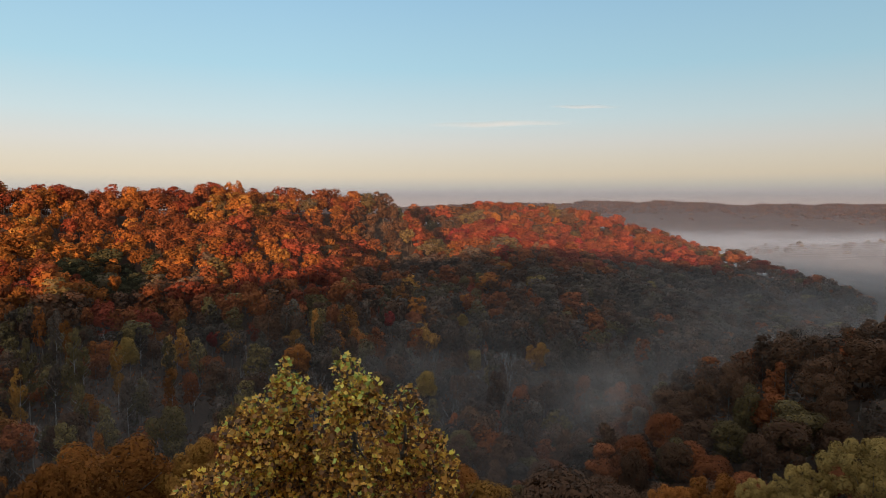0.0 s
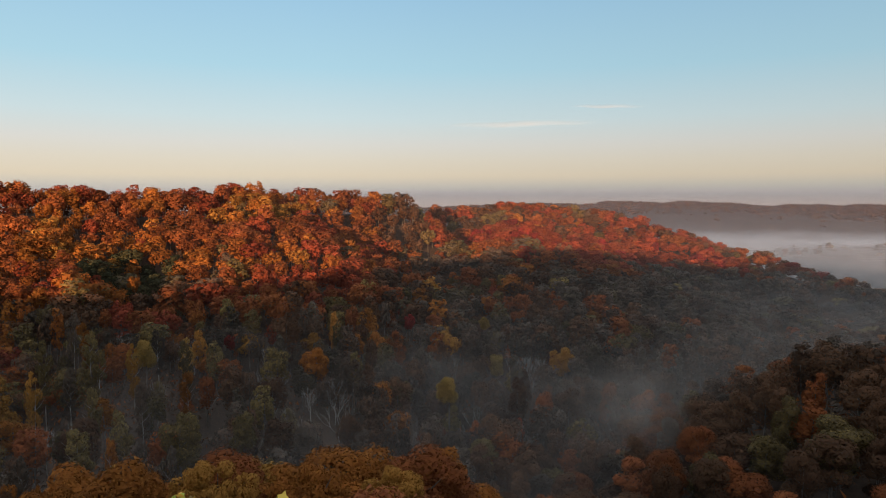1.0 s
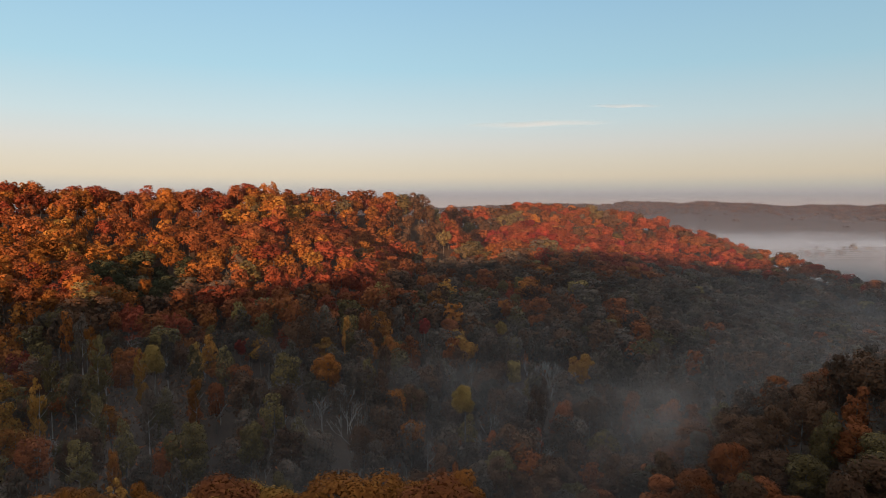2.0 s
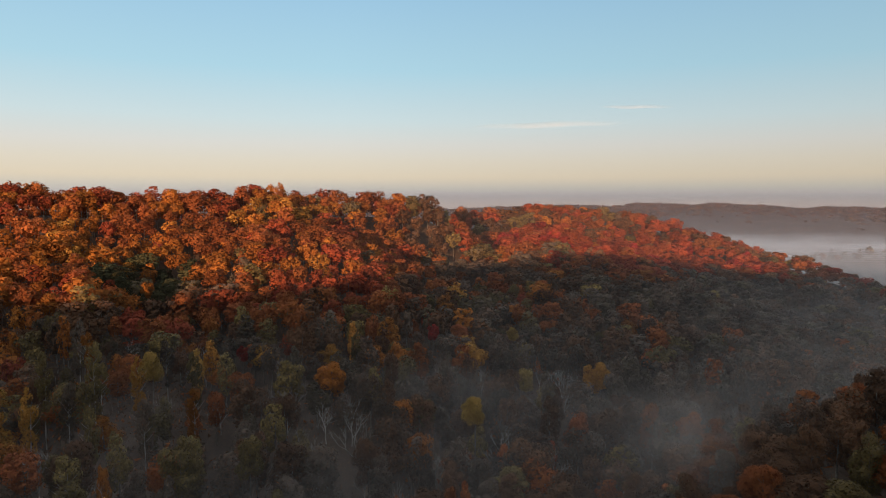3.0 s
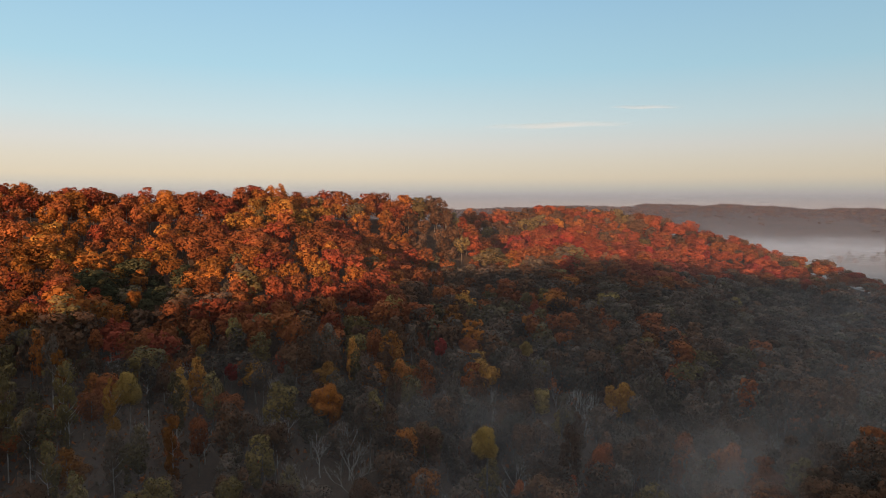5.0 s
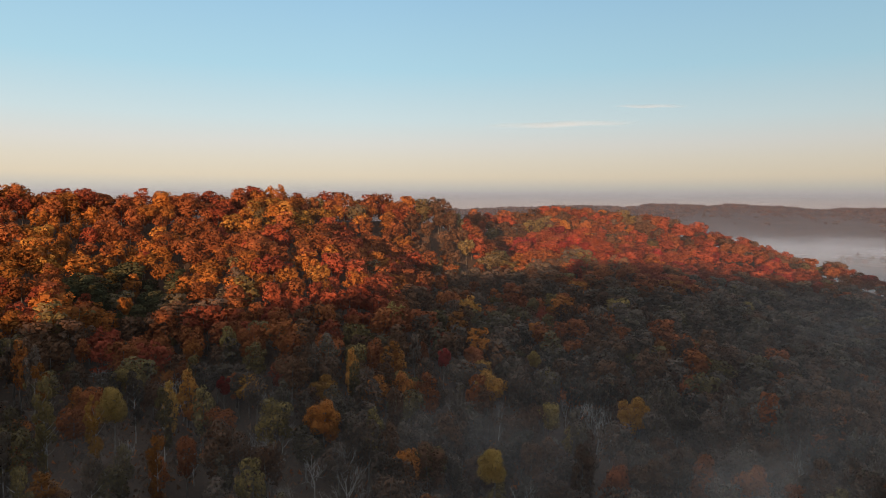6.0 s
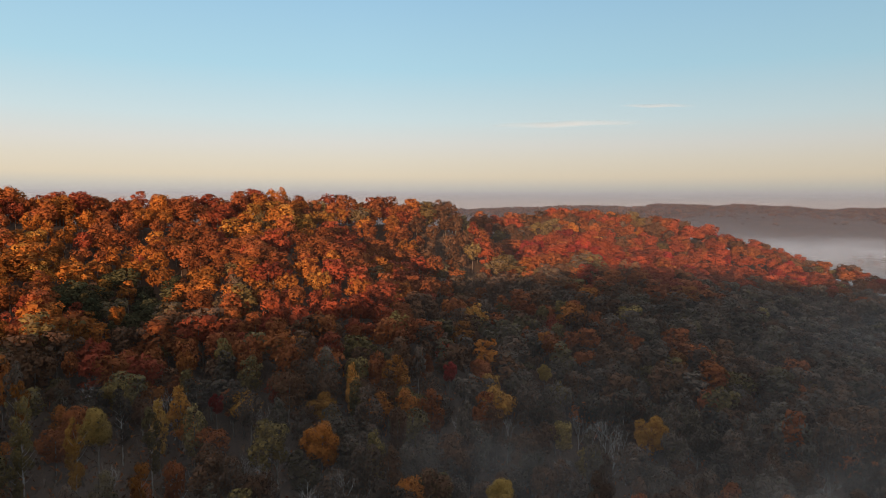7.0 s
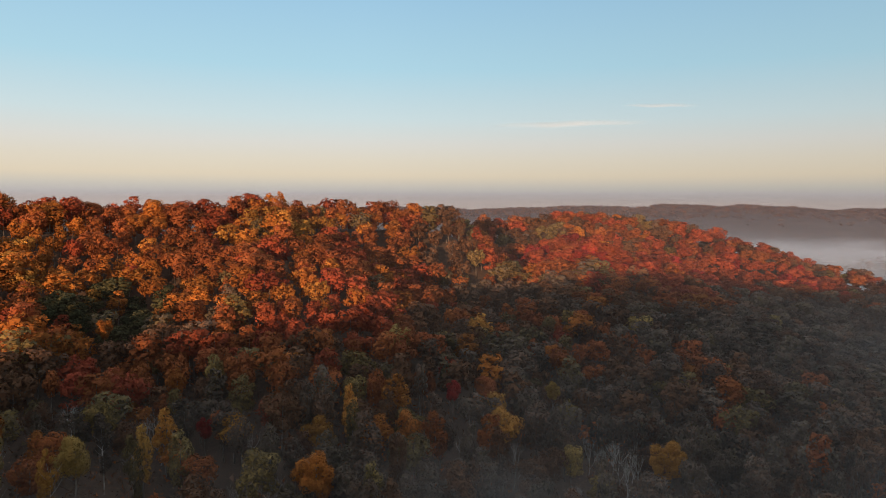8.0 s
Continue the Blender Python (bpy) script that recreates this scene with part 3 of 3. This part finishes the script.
for k in range(170):
    x = fr.uniform(470, 1300)
    y = 1050 + 0.16 * x + fr.normal() * 22
    rows.append((x, y, float(height(x, y)) - 1, HUES[("grey", "olive", "brown")[fr.randint(3)]], fr.uniform(0.6, 1.15) + 0.2 * math.sin(x * 0.03), fr.uniform(0.8, 1.4)))
woods("plain_wood", rows, 160, 1.3, "line of dim trees standing in the fog on the plain", False)

# ---------------------------------------------------------------- the tulip tree below the start


def tulip_leaves(rng, lobes, n):
    """Four-lobed leaves about 13 cm across, folded along the midrib and hung every way: co (n * 10, 3), quads, hue."""
    cen, rad = [], []
    for (c, r), k in zip(lobes, (46, 38, 34, 22, 22, 22, 40, 60, 46)):
        u = rng.normal(size=(k, 3)) + np.array([0, -0.2, 0.25])
        u /= np.linalg.norm(u, axis=1)[:, None]
        cen.append(np.array(c) + u * np.array(r) * rng.uniform(0.5, 1.0, (k, 1)))
        rad.append(rng.uniform(0.13, 0.36, k) * (1.0 if r[0] < 1.6 else 1.6))
    cen, rad = np.concatenate(cen), np.concatenate(rad)
    pick = rng.choice(len(cen), n, p=rad ** 2 / np.sum(rad ** 2))
    d = rng.normal(size=(n, 3)) + np.array([0, -0.1, 0.25])
    d /= np.linalg.norm(d, axis=1)[:, None]
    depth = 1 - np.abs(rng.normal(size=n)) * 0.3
    p = cen[pick] + d * (rad[pick] * depth)[:, None]
    nrm = d * 0.35 + rng.normal(size=(n, 3)) * 0.65 + np.array([0, 0, 0.3])
    nrm /= np.linalg.norm(nrm, axis=1)[:, None]
    u = np.cross(nrm, rng.normal(size=(n, 3)) + np.array([0, 0, 0.001]))
    u /= np.linalg.norm(u, axis=1)[:, None]
    v = np.cross(nrm, u)
    shape = np.array([(0, 0), (0, 0.5), (0, 0.84), (-0.5, 0.18), (-0.36, 0.54), (-0.42, 0.98), (0.5, 0.18), (0.36, 0.54), (0.42, 0.98)])
    size = rng.uniform(0.05, 0.118, n)
    fold = rng.uniform(0.15, 0.9, n)
    curl = rng.uniform(-0.25, 0.35, n)
    co = np.empty((n, 9, 3))
    for k, (a, b) in enumerate(shape):
        lift = abs(a) * fold + b * b * curl
        co[:, k] = p + (u * a + v * (b - 0.45) + nrm * lift[:, None]) * size[:, None]
    quads = np.array([0, 3, 4, 1, 1, 4, 5, 2, 0, 1, 7, 6, 1, 2, 8, 7])
    idx = (np.arange(n)[:, None] * 9 + quads[None]).ravel()
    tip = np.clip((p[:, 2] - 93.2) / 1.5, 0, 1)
    # browner inside each clump and low down, yellower to green towards the tips
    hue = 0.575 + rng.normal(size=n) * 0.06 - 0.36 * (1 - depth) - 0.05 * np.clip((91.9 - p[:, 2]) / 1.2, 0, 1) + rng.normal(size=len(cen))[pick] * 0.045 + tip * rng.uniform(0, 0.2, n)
    hue = np.where(rng.rand(n) < 0.18, 0.45 + rng.rand(n) * 0.08, hue)
    hue = np.where(rng.rand(n) < 0.05 + 0.24 * tip, 0.80 + rng.rand(n) * 0.15, hue)
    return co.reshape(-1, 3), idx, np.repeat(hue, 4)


def tulip_tree():
    r = np.random.RandomState(77)
    tree = tagged(new("tulip_tree"), "tulip tree with yellow and brown autumn leaves, green at its tips", "tree")
    base = Vector((-1.5, 35.4, float(height(-1.5, 35.4)) - 0.2))
    tree.location = base
    lobes = [((-0.95, 33.8, 93.05), (0.70, 0.8, 1.3)), ((-2.15, 34.5, 93.05), (0.62, 0.85, 1.25)), ((-2.95, 34.5, 92.35), (0.65, 1.0, 1.05)),
             ((0.02, 34.5, 92.6), (0.45, 0.8, 1.1)), ((-3.8, 34.6, 91.5), (0.7, 0.9, 0.95)), ((0.6, 34.7, 91.5), (0.55, 0.9, 1.1)),
             ((-1.6, 34.7, 91.7), (1.5, 0.9, 1.25)), ((-1.7, 35.3, 90.3), (2.45, 2.3, 2.3)), ((-1.6, 35.3, 87.0), (3.2, 3.1, 3.2))]
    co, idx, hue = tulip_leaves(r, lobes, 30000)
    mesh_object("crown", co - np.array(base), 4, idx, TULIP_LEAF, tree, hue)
    fork = Vector((-1.5, 35.3, 86.0))
    tubes = [tube([base - Vector((0, 0, 0.8)), base.lerp(fork, 0.5) + Vector((0.1, 0, 0)), fork], [0.42, 0.3, 0.2], 8)]
    for (c, rr) in lobes[:8]:
        c = Vector(c)
        top = c + Vector((0, 0, rr[2] * 0.5))
        tubes.append(tube([fork, fork.lerp(c, 0.6) + Vector((0, 0.1, -0.2)), c, top], [0.13, 0.09, 0.05, 0.012], 6))
        for k in range(16):
            o = c.lerp(top, r.uniform(-0.9, 0.3))
            d = Vector(r.normal(size=3)) + Vector((0, -0.1, 0.4))
            d.normalize()
            e = o + Vector((d.x * rr[0], d.y * rr[1], d.z * rr[2])) * r.uniform(0.4, 0.7)
            tubes.append(tube([o, o.lerp(e, 0.5) - Vector((0, 0, 0.06)), e], [0.022, 0.014, 0.005], 4))
    co, idx = joined(tubes)
    mesh_object("trunk", co - np.array(base), 4, idx, BARK, tree)
    return tree


tulip_tree()

# ---------------------------------------------------------------- mist


def mist_material(name, density, z_full, z_none, x_none, x_full, scale, patchy, colour, back=0.12, y_none=-1, y_full=0, y_thin=4000, y_gone=5000):
    """A thin veil: thicker low down and towards the open end of the valley, torn by turbulence."""
    m, n, l, o = material(name)
    tc = n.new("ShaderNodeTexCoord")
    sp = n.new("ShaderNodeSeparateXYZ")
    l.new(tc.outputs["Object"], sp.inputs[0])

    def ease(v, a, b):
        k = n.new("ShaderNodeMapRange")
        k.interpolation_type = "SMOOTHSTEP"
        k.inputs["From Min"].default_value, k.inputs["From Max"].default_value = a, b
        l.new(v, k.inputs["Value"])
        return k.outputs[0]
    noi = n.new("ShaderNodeTexNoise")
    noi.inputs["Scale"].default_value, noi.inputs["Detail"].default_value, noi.inputs["Distortion"].default_value = scale, 5, 0.6
    l.new(tc.outputs["Object"], noi.inputs["Vector"])
    a = ease(noi.outputs["Fac"], 0.5 - patchy[0], 0.5 + patchy[1])
    low = math_node(n, l, "SUBTRACT", 1.0, ease(sp.outputs["Z"], z_full, z_none))
    a = math_node(n, l, "MULTIPLY", math_node(n, l, "MULTIPLY", a, low), math_node(n, l, "MULTIPLY", ease(sp.outputs["X"], x_none, x_full), density))
    a = math_node(n, l, "MULTIPLY", a, ease(sp.outputs["Y"], y_none, y_full))
    a = math_node(n, l, "MULTIPLY", a, math_node(n, l, "SUBTRACT", 1.0, ease(sp.outputs["Y"], y_thin, y_gone)))
    df, tl, d = n.new("ShaderNodeBsdfDiffuse"), n.new("ShaderNodeBsdfTranslucent"), n.new("ShaderNodeMixShader")
    df.inputs["Color"].default_value = tl.inputs["Color"].default_value = (*colour, 1)
    d.inputs[0].default_value = back
    l.new(tl.outputs[0], d.inputs[1])
    l.new(df.outputs[0], d.inputs[2])
    t = n.new("ShaderNodeBsdfTransparent")
    mx = n.new("ShaderNodeMixShader")
    l.new(a, mx.inputs[0])
    l.new(t.outputs[0], mx.inputs[1])
    l.new(d.outputs[0], mx.inputs[2])
    l.new(mx.outputs[0], o.inputs["Surface"])
    return m


def puff_material(name, density, centre, reach, colour):
    """A torn scrap of mist that thins out from its centre."""
    m, n, l, o = material(name)
    tc = n.new("ShaderNodeTexCoord")
    mp = n.new("ShaderNodeMapping")
    mp.inputs["Location"].default_value = [-c / r for c, r in zip(centre, reach)]
    mp.inputs["Scale"].default_value = [1 / r for r in reach]
    l.new(tc.outputs["Object"], mp.inputs[0])
    ln = n.new("ShaderNodeVectorMath")
    ln.operation = "LENGTH"
    l.new(mp.outputs[0], ln.inputs[0])
    edge = n.new("ShaderNodeMapRange")
    edge.interpolation_type = "SMOOTHERSTEP"
    edge.inputs["From Min"].default_value, edge.inputs["From Max"].default_value = 1.0, 0.0
    l.new(ln.outputs["Value"], edge.inputs["Value"])
    noi = n.new("ShaderNodeTexNoise")
    noi.inputs["Scale"].default_value, noi.inputs["Detail"].default_value, noi.inputs["Distortion"].default_value = 0.045, 5, 0.8
    l.new(tc.outputs["Object"], noi.inputs["Vector"])
    torn = n.new("ShaderNodeMapRange")
    torn.interpolation_type = "SMOOTHSTEP"
    torn.inputs["From Min"].default_value, torn.inputs["From Max"].default_value = 0.32, 0.72
    l.new(noi.outputs["Fac"], torn.inputs["Value"])
    a = math_node(n, l, "MULTIPLY", math_node(n, l, "MULTIPLY", edge.outputs[0], torn.outputs[0]), density)
    df, tl, d = n.new("ShaderNodeBsdfDiffuse"), n.new("ShaderNodeBsdfTranslucent"), n.new("ShaderNodeMixShader")
    df.inputs["Color"].default_value = tl.inputs["Color"].default_value = (*colour, 1)
    d.inputs[0].default_value = 0.5
    l.new(tl.outputs[0], d.inputs[1])
    l.new(df.outputs[0], d.inputs[2])
    t, mx = n.new("ShaderNodeBsdfTransparent"), n.new("ShaderNodeMixShader")
    l.new(a, mx.inputs[0])
    l.new(t.outputs[0], mx.inputs[1])
    l.new(d.outputs[0], mx.inputs[2])
    l.new(mx.outputs[0], o.inputs["Surface"])
    return m


def puff(density, centre, reach):
    """A scrap of mist as a few upright veils, one behind the other."""
    co, idx = [], []
    for j in range(5):
        y, n0 = centre[1] + reach[1] * (j / 2.5 - 0.8), len(co)
        for k in range(9):
            x, lean = centre[0] + reach[0] * (k / 4 - 1), 3 * math.sin(k + j)
            co += [(x, y + lean, centre[2] - reach[2]), (x, y + lean + 4, centre[2] + reach[2])]
        for k in range(8):
            a = n0 + 2 * k
            idx += [a, a + 2, a + 3, a + 1]
    mat = puff_material("mist_scrap", density, centre, reach, (0.60, 0.54, 0.495))
    return tagged(mesh_object("mist_scrap", np.array(co), 4, np.array(idx), mat, smooth=True), "torn scrap of pale grey mist over the valley trees", "mist", "scraps of mist", "stuff")


def veils(name, rows, mat, label):
    """Upright curved veils across the valley: y, half width, foot, top, bow."""
    co, idx = [], []
    for y, half, z0, z1, bow in rows:
        n0 = len(co)
        for k in range(25):
            u = k / 12 - 1
            co += [(u * half, y - bow * u * u, z0), (u * half, y - bow * u * u + 6, z1)]
        for k in range(24):
            a = n0 + 2 * k
            idx += [a, a + 2, a + 3, a + 1]
    return tagged(mesh_object(name, np.array(co), 4, np.array(idx), mat, smooth=True), label, "mist", kind="stuff")


def layers(name, rows, mat, label):
    """Level sheets of fog: x0, x1, y0, y1, z."""
    co, idx = [], []
    for x0, x1, y0, y1, z in rows:
        n0 = len(co)
        for j in range(13):
            for i in range(13):
                x, y = x0 + (x1 - x0) * i / 12, y0 + (y1 - y0) * j / 12
                co.append((x, y, z + 2.5 * math.sin(x * 0.011 + z) * math.cos(y * 0.009 - z)))
        for j in range(12):
            for i in range(12):
                a = n0 + j * 13 + i
                idx += [a, a + 1, a + 14, a + 13]
    return tagged(mesh_object(name, np.array(co), 4, np.array(idx), mat, smooth=True), label, "mist", kind="stuff")


GREY = (0.545, 0.505, 0.48)
VALLEY = mist_material("valley_mist", 0.105, 24, 66, -300, 0, 0.017, (0.24, 0.26), GREY)
veils("valley_mist", [(y, 0.9 * y, -20, 66, 0.05 * y) for y in (160, 185, 210, 240, 270, 305, 345, 390)], VALLEY, "thin grey morning mist drifting up from the valley floor")
BROOK = mist_material("brook_mist", 0.23, 22, 62, 120, 5, 0.022, (0.16, 0.26), GREY)
veils("brook_mist", [(y, 0.9 * y, -20, 64, 0.05 * y) for y in (150, 172, 198, 226, 256, 290)], BROOK, "low grey mist lingering along the brook")
NEAR = mist_material("hillfoot_mist", 0.20, 27, 60, -110, 20, 0.026, (0.17, 0.28), GREY)
veils("hillfoot_mist", [(y, 0.9 * y, -20, 60, 0.05 * y) for y in (106, 122, 140)], NEAR, "thin mist gathering at the foot of the near hill")
LOWER = mist_material("lower_mist", 0.28, 8, 48, -60, 130, 0.011, (0.24, 0.24), GREY)
veils("lower_mist", [(y, 0.9 * y, -20, 60, 0.05 * y) for y in (430, 490, 560, 640)], LOWER, "pale mist where the valley opens onto the plain")
for row in ((0.27, (60, 195, 44), (40, 24, 18)), (0.27, (80, 174, 44), (58, 28, 22)), (0.16, (100, 208, 44), (60, 34, 25)), (0.15, (135, 245, 44), (60, 34, 26)), (0.13, (-4, 235, 44), (38, 20, 12)), (0.05, (12, 170, 36), (30, 18, 12))):
    puff(*row)
AIR = mist_material("morning_haze", 0.05, 85, 135, -180, 120, 0.004, (0.6, 0.3), (0.46, 0.43, 0.42), 0.1)
veils("morning_haze", [(y, 1.1 * y, -20, 140, 0.05 * y) for y in (230, 330, 430, 540)], AIR, "faint haze in the cold morning air over the valley")
BANK = mist_material("fog_bank", 0.42, 14, 48, 200, 600, 0.004, (0.26, 0.18), (0.82, 0.79, 0.78), 0.9, 600, 1050, 950, 1950)
layers("fog_bank", [(50, 3800, 600, 2700, -6 + 3.2 * k) for k in range(12)], BANK, "pale bank of fog lying over the low plain")
PLAIN = mist_material("plain_haze", 0.20, 4, 68, -4000, -3000, 0.002, (0.6, 0.3), (0.60, 0.58, 0.60), 0.1)
veils("plain_haze", [(y, 1.1 * y, -20, 72, 0.02 * y) for y in (1700, 1900, 2100, 2300, 2480)], PLAIN, "blue-grey haze thickening towards the foot of the distant hills")
HAZE = mist_material("far_haze", 0.095, 110, 142, -4000, -3000, 0.0006, (0.6, 0.3), (0.45, 0.42, 0.48), 0.06)
veils("far_haze", [(y, 1.1 * y, -20, 148, 0.02 * y) for y in (1150, 1500, 1900, 2150, 2350)], HAZE, "mauve haze in front of the distant hills")


# ---------------------------------------------------------------- thin cloud


def cloud_wisp(x, z, wide, tall, lean):
    """A faint streak of high cloud, far behind the hills."""
    co, idx = [], []
    for k in range(33):
        u = k / 16 - 1
        w = tall * (1 - u * u) ** 0.7
        mid = z + lean * u + 0.25 * tall * math.sin(u * 7)
        co += [(x + u * wide, 4450, mid - w), (x + u * wide, 4450 + 40 * (1 - u * u), mid), (x + u * wide, 4450, mid + w)]
    for k in range(32):
        a = 3 * k
        idx += [a, a + 3, a + 4, a + 1, a + 1, a + 4, a + 5, a + 2]
    return tagged(mesh_object("cloud_wisp", np.array(co), 4, np.array(idx), CIRRUS, smooth=True), "thin pale streak of high cloud in the dawn sky", "cloud", "streaks of high cloud", "stuff")


m, n, l, o = material("cirrus")
tcn = n.new("ShaderNodeTexCoord")
spn = n.new("ShaderNodeSeparateXYZ")
l.new(tcn.outputs["Generated"], spn.inputs[0])
nz = n.new("ShaderNodeTexNoise")
nz.inputs["Scale"].default_value, nz.inputs["Detail"].default_value = 0.012, 4
mp = n.new("ShaderNodeMapping")
mp.inputs["Scale"].default_value = (0.35, 1, 2.2)
l.new(tcn.outputs["Object"], mp.inputs[0])
l.new(mp.outputs[0], nz.inputs["Vector"])
a = 1.0
for ch, pw in (("X", 4.0), ("Z", 4.0)):
    k = math_node(n, l, "MULTIPLY", math_node(n, l, "MULTIPLY", spn.outputs[ch], math_node(n, l, "SUBTRACT", 1.0, spn.outputs[ch])), pw)
    k = math_node(n, l, "POWER", k, 1.6)
    a = math_node(n, l, "MULTIPLY", k, a)
a = math_node(n, l, "MULTIPLY", a, math_node(n, l, "MULTIPLY", nz.outputs["Fac"], 0.30))
df, tp, mx = n.new("ShaderNodeBsdfDiffuse"), n.new("ShaderNodeBsdfTransparent"), n.new("ShaderNodeMixShader")
df.inputs["Color"].default_value = (0.55, 0.55, 0.55, 1)
l.new(a, mx.inputs[0])
l.new(tp.outputs[0], mx.inputs[1])
l.new(df.outputs[0], mx.inputs[2])
l.new(mx.outputs[0], o.inputs["Surface"])
CIRRUS = m
cloud_wisp(690, 610, 580, 22, 24)
cloud_wisp(1270, 728, 270, 14, 4)
